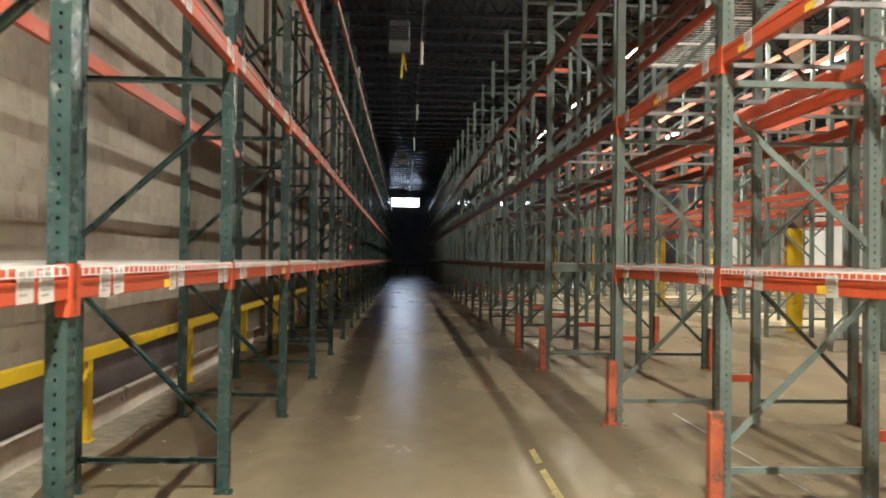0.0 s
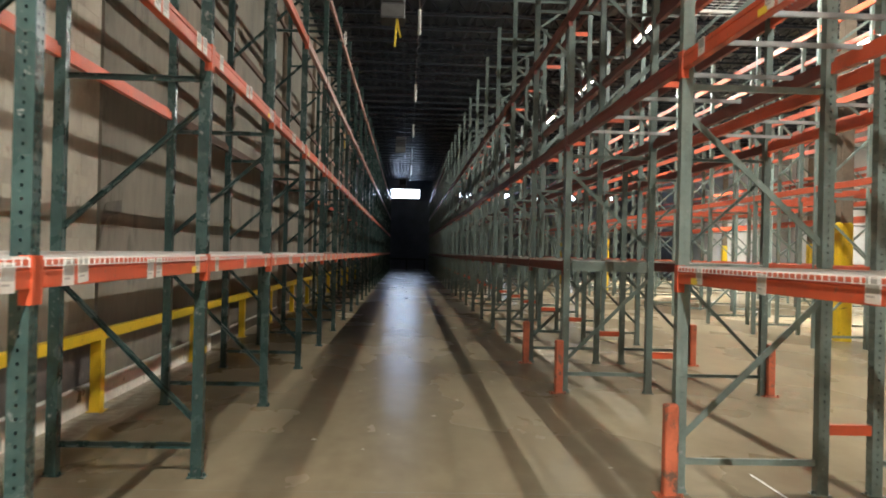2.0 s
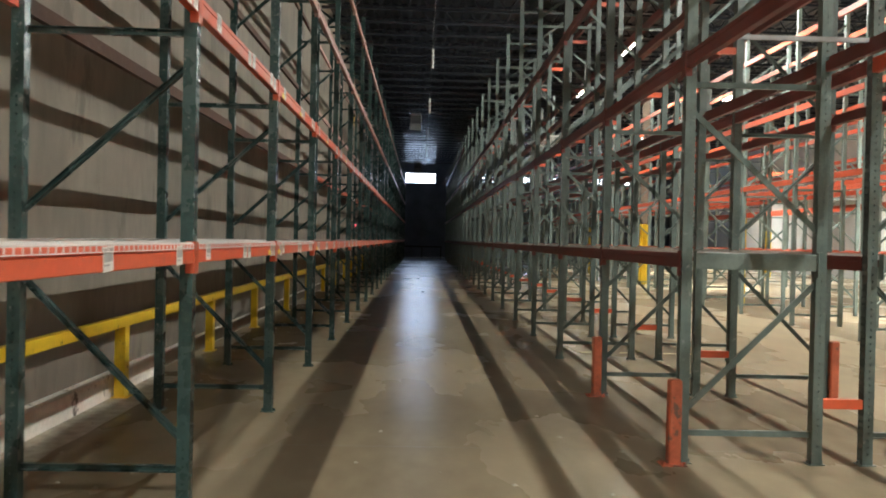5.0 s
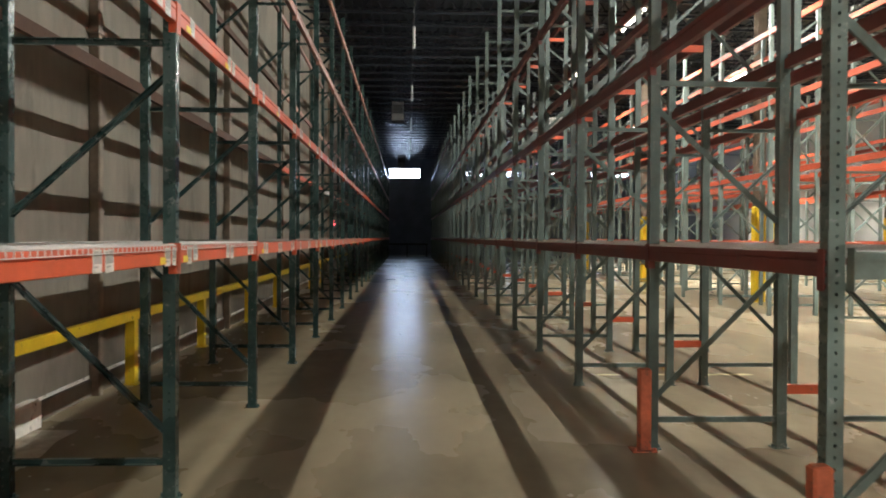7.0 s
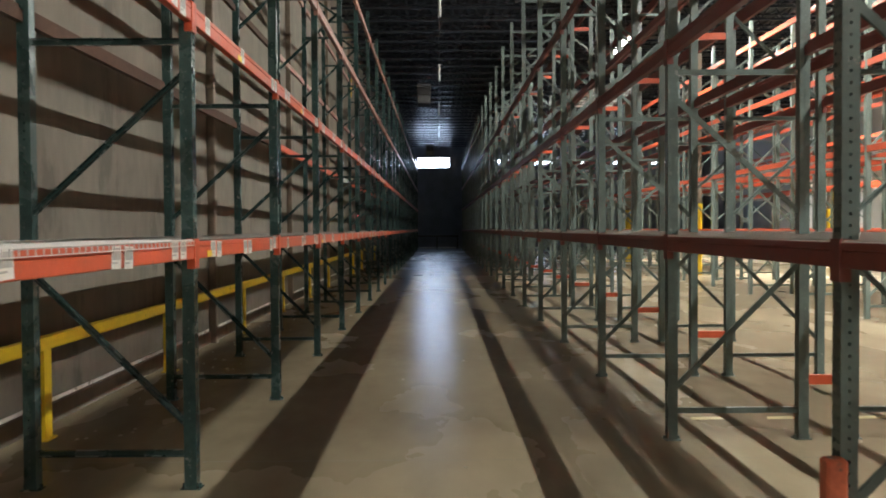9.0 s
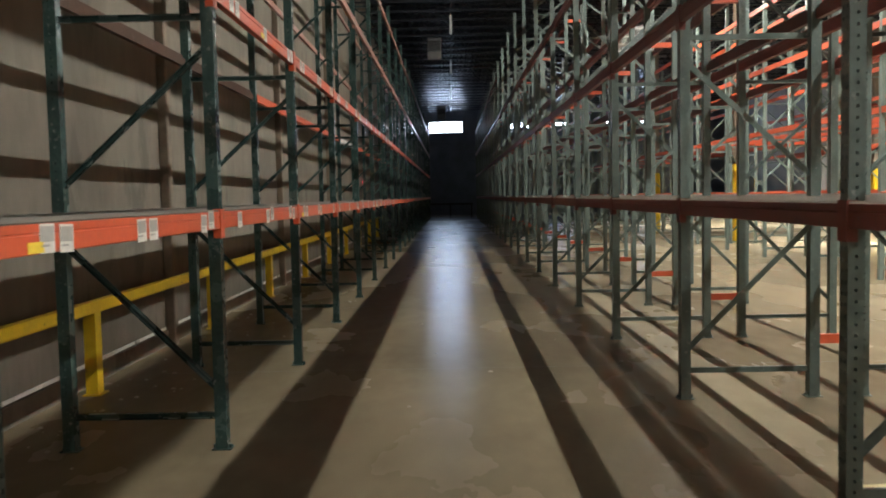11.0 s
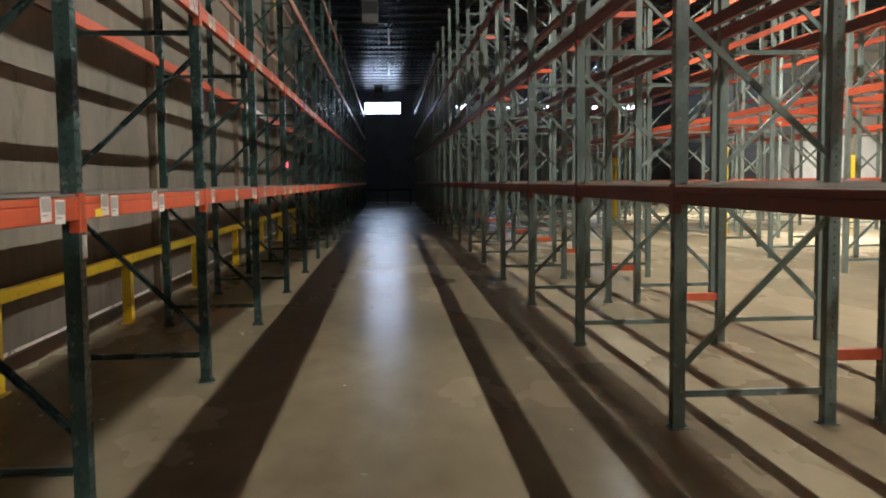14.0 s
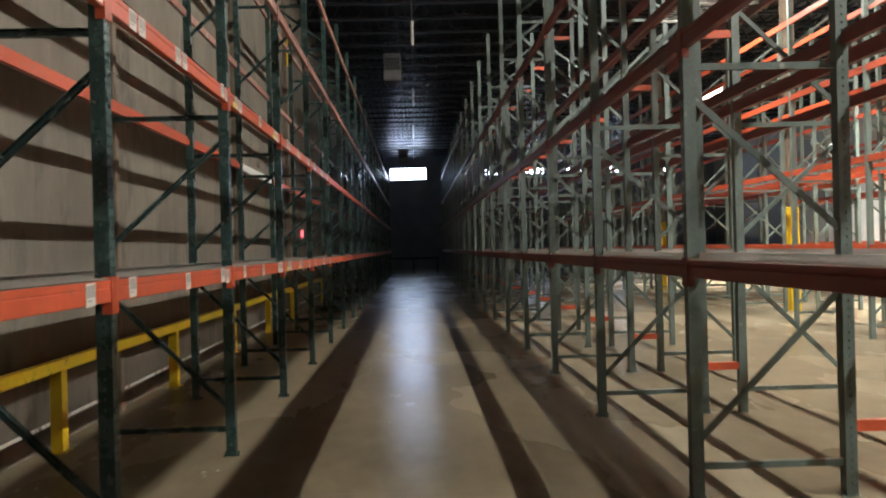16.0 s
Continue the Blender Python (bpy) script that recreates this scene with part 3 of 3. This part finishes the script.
def guarded_column(x, y):
    c = thing("steel_column", "brown steel roof column with a yellow painted guard sleeve", "column", "roof columns")
    part("shaft", Shape().box(x - 0.12, y - 0.12, 0, x + 0.12, y - 0.105, ROOF_Z - 0.6).box(x - 0.12, y + 0.105, 0, x + 0.12, y + 0.12, ROOF_Z - 0.6).box(x - 0.007, y - 0.105, 0, x + 0.007, y + 0.105, ROOF_Z - 0.6).mesh("shaft", BROWN_STEEL), c)
    part("guard_sleeve", Shape().bevelled(x - 0.145, y - 0.145, 0, x + 0.145, y + 0.145, 2.42, 0.04).mesh("guard_sleeve", YELLOW), c, "bright yellow sleeve")


for x in (9.13, 18.5):
    for y in (9.4, 20.0, 30.7, 41.3, 52.0):
        guarded_column(x, y)


# strip lights that are lit
def strip_light(x, y):
    f = thing("strip_light", "white enamelled fluorescent strip light, lit, hung under the roof", "ceiling light", "strip lights")
    s = Shape().bevelled(-0.14, -1.22, 0.0, 0.14, 1.22, 0.06, 0.015)
    part("housing", s.mesh("housing", WHITE_METAL), f)
    for a in (-0.07, 0.07):
        part("tube", Shape().tube((a, -1.18, -0.03), (a, 1.18, -0.03), 0.016, 8).mesh("tube", TUBE), f)
    for a in (-0.9, 0.9):
        part("hanger", Shape().tube((0, a, 0.06), (0, a, ROOF_Z - LAMP_Z), 0.006, 6).mesh("hanger", GREY_METAL), f)
    f.matrix_basis = pose(x, y, LAMP_Z)


for lamp_x, lamp_ys in LAMP_ROWS:
    for lamp_y in lamp_ys:
        strip_light(lamp_x, lamp_y)


# unlit things that hang over the walked aisle
def unit_heater(y, strap):
    h = thing("unit_heater", "grey sheet metal unit heater hung under the roof", "heater", "unit heaters")
    part("casing", Shape().bevelled(-0.27, -0.35, 6.72, 0.27, 0.35, 7.55, 0.03).mesh("casing", DARK_METAL), h)
    part("front_panel", Shape().box(-0.25, -0.362, 6.76, 0.25, -0.351, 7.02).mesh("front_panel", DIM_PANEL), h, "dusty grey lower panel")
    for i in range(6):
        part("louvre", Shape().bar((-0.22, -0.37, 7.08 + i * 0.06), (0.22, -0.37, 7.08 + i * 0.06), 0.04, 0.010, (0, 0.5, 1)).mesh("louvre", ROOF), h)
    for a in (-0.2, 0.2):
        part("hanger", Shape().tube((a, 0, 7.55), (a, 0, ROOF_Z), 0.008, 6).mesh("hanger", DARK_METAL), h)
    h.matrix_basis = pose(-0.2, y, 0)
    if strap:
        s = Shape().bar((-0.10, y - 0.3, 6.72), (-0.14, y - 0.3, 6.1), 0.05, 0.01, (0, 1, 0)).bar((-0.10, y - 0.3, 6.72), (-0.02, y - 0.3, 6.3), 0.04, 0.01, (0, 1, 0))
        thing("strap", "loose yellow strap hanging from the unit heater", "strap", data=s.mesh("strap", YELLOW_LABEL))


for y, strap in ((22.0, True), (47.8, False), (73.0, False)):
    unit_heater(y, strap)


def pendant(y):
    p = thing("pendant_pipe", "white vertical pendant pipe on a thin drop rod", "pendant", "pendant pipes")
    part("sleeve", Shape().tube((0, 0, 7.2), (0, 0, 7.85), 0.045, 10).mesh("sleeve", FAR_WHITE), p)
    part("drop_rod", Shape().tube((0, 0, 7.85), (0, 0, ROOF_Z), 0.012, 6).mesh("drop_rod", DARK_METAL), p)
    p.matrix_basis = pose(0.42, y, 0)


for y in (25.0, 35.0, 45.0, 55.0, 65.0):
    pendant(y)

# rail before the end wall
er = thing("end_rail", "dark steel barrier rail before the end wall", "guard rail")
part("rail", Shape().box(-1.4, 78.0, 0.95, 1.9, 78.1, 1.1).mesh("rail", JOIST), er)
for x in (-1.3, 0.25, 1.8):
    part("post", Shape().box(x - 0.05, 78.1, 0, x + 0.05, 78.2, 1.1).mesh("post", JOIST), er)

# red indicator lamp on the wall, tag and sticker on columns
ind = thing("indicator_lamp", "small red glowing indicator on a grey box on the wall", "indicator")
part("box", Shape().bevelled(WALL_X + 0.001, 46.3, 2.0, WALL_X + 0.09, 46.5, 2.3, 0.01).mesh("box", GREY_METAL), ind)
part("lens", Shape().box(WALL_X + 0.03, 46.285, 2.08, WALL_X + 0.08, 46.299, 2.24).mesh("lens", RED_GLOW), ind)
thing("column_tag", "white paper tag taped on a green rack column", "tag", data=Shape().box(-0.0, -0.03, -0.055, 0.002, 0.03, 0.055).mesh("column_tag", LABEL), at=pose(X_LEFT + CD / 2 + 0.001, 22.87, 1.3))
thing("sticker", "small yellow sticker on a green rack column", "sticker", data=Shape().box(-0.0, -0.025, -0.025, 0.002, 0.02, 0.02).mesh("sticker", YELLOW_LABEL), at=pose(X_LEFT + CD / 2 + 0.001, 8.76, 0.89, 10))

# block wall: courses of painted blocks, the lowest ones single
block = Shape().bevelled(-0.1995, -0.1, 0, 0.2005, 0.1005, 0.0018, 0.0008).mesh("block", BLOCK)
blocks = thing("block_wall", "beige painted concrete block wall laid in running bond", "wall", data=Shape().box(WALL_X - 0.021, 3.0, 0.236, WALL_X - 0.012, 11.6, 7.4).mesh("block_wall", MORTAR), kind="structure")
rest = Shape()
count = 0
for c in range(35):
    z = 0.34 + c * 0.203
    for k in range(21):
        y = 3.22 + k * 0.406 + (0.203 if c % 2 else 0)
        if y > 11.4:
            continue
        if 5.6 < y and 0.3 < z < 4.4 and count < 300:
            part("block", block, blocks, at=pose(WALL_X - 0.012 + random.uniform(-0.001, 0.001), y, z, 0, 90, 0) @ pose(0, 0, 0, 0, 0, 90))
            count += 1
        else:
            rest.box(WALL_X - 0.012, y - 0.2005, z - 0.1005, WALL_X - 0.0102, y + 0.2005, z + 0.1005)
tagged(part("blocks", rest.mesh("blocks", BLOCK), blocks), kind="stuff")

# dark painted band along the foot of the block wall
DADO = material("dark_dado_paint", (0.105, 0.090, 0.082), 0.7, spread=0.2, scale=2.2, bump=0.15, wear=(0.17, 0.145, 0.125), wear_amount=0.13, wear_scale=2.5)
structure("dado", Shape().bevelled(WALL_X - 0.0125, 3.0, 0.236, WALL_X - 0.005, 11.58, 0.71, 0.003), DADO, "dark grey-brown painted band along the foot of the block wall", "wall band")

# pale strip of floor along the curb, with broken edges, and debris on it
strip = Shape()
edge_y = [-14 + i * 0.42 for i in range(73)]
rng = random.Random(8)
edge_x = [-2.43 + rng.uniform(-0.05, 0.05) for _ in edge_y]
strip.add([(WALL_X + 0.12, y, 0.004) for y in edge_y] + [(x, y, 0.004) for x, y in zip(edge_x, edge_y)], [(i, i + 73, i + 74, i + 1) for i in range(72)])
structure("floor_strip", strip, DUST, "pale broken concrete strip of floor along the curb", "floor")
crumbs = Shape()
for _ in range(260):
    y = rng.uniform(3, 34)
    x = rng.uniform(-2.75, -2.0) if rng.random() < 0.75 else rng.uniform(-2.0, 2.0)
    r = rng.uniform(0.006, 0.028)
    z0 = 0.0041 if x < -2.35 and y < 16.2 else 0.0002
    n = rng.choice((4, 5, 6))
    ring = [(x + r * math.cos(6.283 * k / n + y) * rng.uniform(0.6, 1.3), y + r * math.sin(6.283 * k / n + y) * rng.uniform(0.6, 1.6), z0) for k in range(n)]
    crumbs.add(ring + [(x, y, z0 + r * 0.5)], [(k, (k + 1) % n, n) for k in range(n)])
thing("debris", "small crumbs of concrete and paper scattered on the floor", "debris", data=crumbs.mesh("debris", DUST), kind="stuff")

# worn yellow tape on the floor beside the guards
tape = Shape()
for y0, y1, x in ((5.2, 6.6, 1.05), (6.75, 7.3, 1.07)):
    tape.add([(x - 0.03, y0, 0.004), (x + 0.03, y0 + 0.05, 0.004), (x + 0.035, y1, 0.004), (x - 0.02, y1 - 0.08, 0.004)], [(0, 1, 2, 3)])
thing("floor_tape", "torn dull yellow tape stuck on the concrete floor", "tape", data=tape.mesh("floor_tape", TAPE))
line = Shape().add([(2.81, 3.0, 0.004), (2.832, 3.0, 0.004), (2.832, 9.0, 0.004), (2.81, 9.0, 0.004)], [(0, 1, 2, 3)])
thing("floor_line", "thin worn pale line painted on the floor under the rack", "line", data=line.mesh("floor_line", LABEL), kind="structure")
yellow_line = Shape()
for x0, x1 in ((2.44, 2.74), (3.08, 3.34), (3.72, 4.30)):
    yellow_line.add([(x0, 19.00, 0.004), (x1, 19.01, 0.004), (x1 - 0.02, 19.11, 0.004), (x0 + 0.03, 19.10, 0.004)], [(0, 1, 2, 3)])
thing("yellow_floor_line", "broken worn yellow line painted across the floor under the racks", "line", data=yellow_line.mesh("yellow_floor_line", TAPE), kind="structure")
joints = Shape()
for y in (-1.0, 3.7, 8.4, 13.1, 17.8, 22.5, 27.2, 31.9, 36.6, 41.3, 46.0, 50.7, 55.4, 60.1, 64.8):
    joints.add([(-2.4, y, 0.002), (X_EAST, y, 0.002), (X_EAST, y + 0.006, 0.002), (-2.4, y + 0.006, 0.002)], [(0, 1, 2, 3)])
structure("floor_joint", joints, STAIN, "thin dark saw-cut joints across the concrete floor", "floor joint")

# crumpled plastic over a top beam, yellow panel high on a wall post, conduit over the aisle
crumple = bmesh.new()
bmesh.ops.create_icosphere(crumple, subdivisions=3, radius=0.13)
for v in crumple.verts:
    q = 0.7 + 0.55 * noise.noise(v.co * 14)
    v.co = Vector((v.co.x * 0.45 * q, v.co.y * 1.5 * q, v.co.z * 1.35 * q))
wrap = bpy.data.meshes.new("plastic_wrap")
crumple.to_mesh(wrap)
crumple.free()
wrap.materials.append(PLASTIC)
thing("plastic_wrap", "crumpled clear plastic wrap caught on a high rack beam", "plastic", data=wrap, at=pose(X_LEFT + CD / 2 + 0.03, 20.5, 5.96))
thing("wall_panel", "narrow yellow panel high on the wall", "sign", data=Shape().bevelled(-0.01, -0.10, 0.0, 0.02, 0.10, 0.66, 0.004).mesh("wall_panel", YELLOW), at=pose(WALL_X + 0.117, 43.7, 6.42))
thing("conduit", "thin grey steel conduit running along the roof joists", "conduit", data=Shape().tube((0.42, Y_BACK, ROOF_Z - 0.64), (0.42, Y_END, ROOF_Z - 0.64), 0.018, 8).mesh("conduit", DARK_METAL))

# dark curved mark on the wall beside the wall joint
PATCH = material("dark_wall_mark", (0.125, 0.105, 0.085), 0.85, spread=0.25, scale=4, bump=0.3)
arc = [(11.66 + 0.24 * (1 - math.cos(a * math.pi / 16)), 1.66 + 0.40 * math.sin(a * math.pi / 16)) for a in range(9)]
outer = arc + [(12.32, 2.10), (12.33, 1.97)]
inner = [(11.68 + 0.34 * (1 - math.cos(a * math.pi / 16)), 1.56 + 0.36 * math.sin(a * math.pi / 16)) for a in range(9)]
ring = outer + inner[::-1]
n = len(ring)
smear = Shape().add([(x, y, z) for x in (WALL_X + 0.0005, WALL_X + 0.004) for y, z in ring], [tuple(range(n)), tuple(range(2 * n - 1, n - 1, -1))] + [(i, (i + 1) % n, (i + 1) % n + n, i + n) for i in range(n)])
thing("wall_patch", "dark curved mark on the concrete wall", "wall patch", data=fixed_normals(smear.mesh("wall_patch", PATCH)), kind="structure")
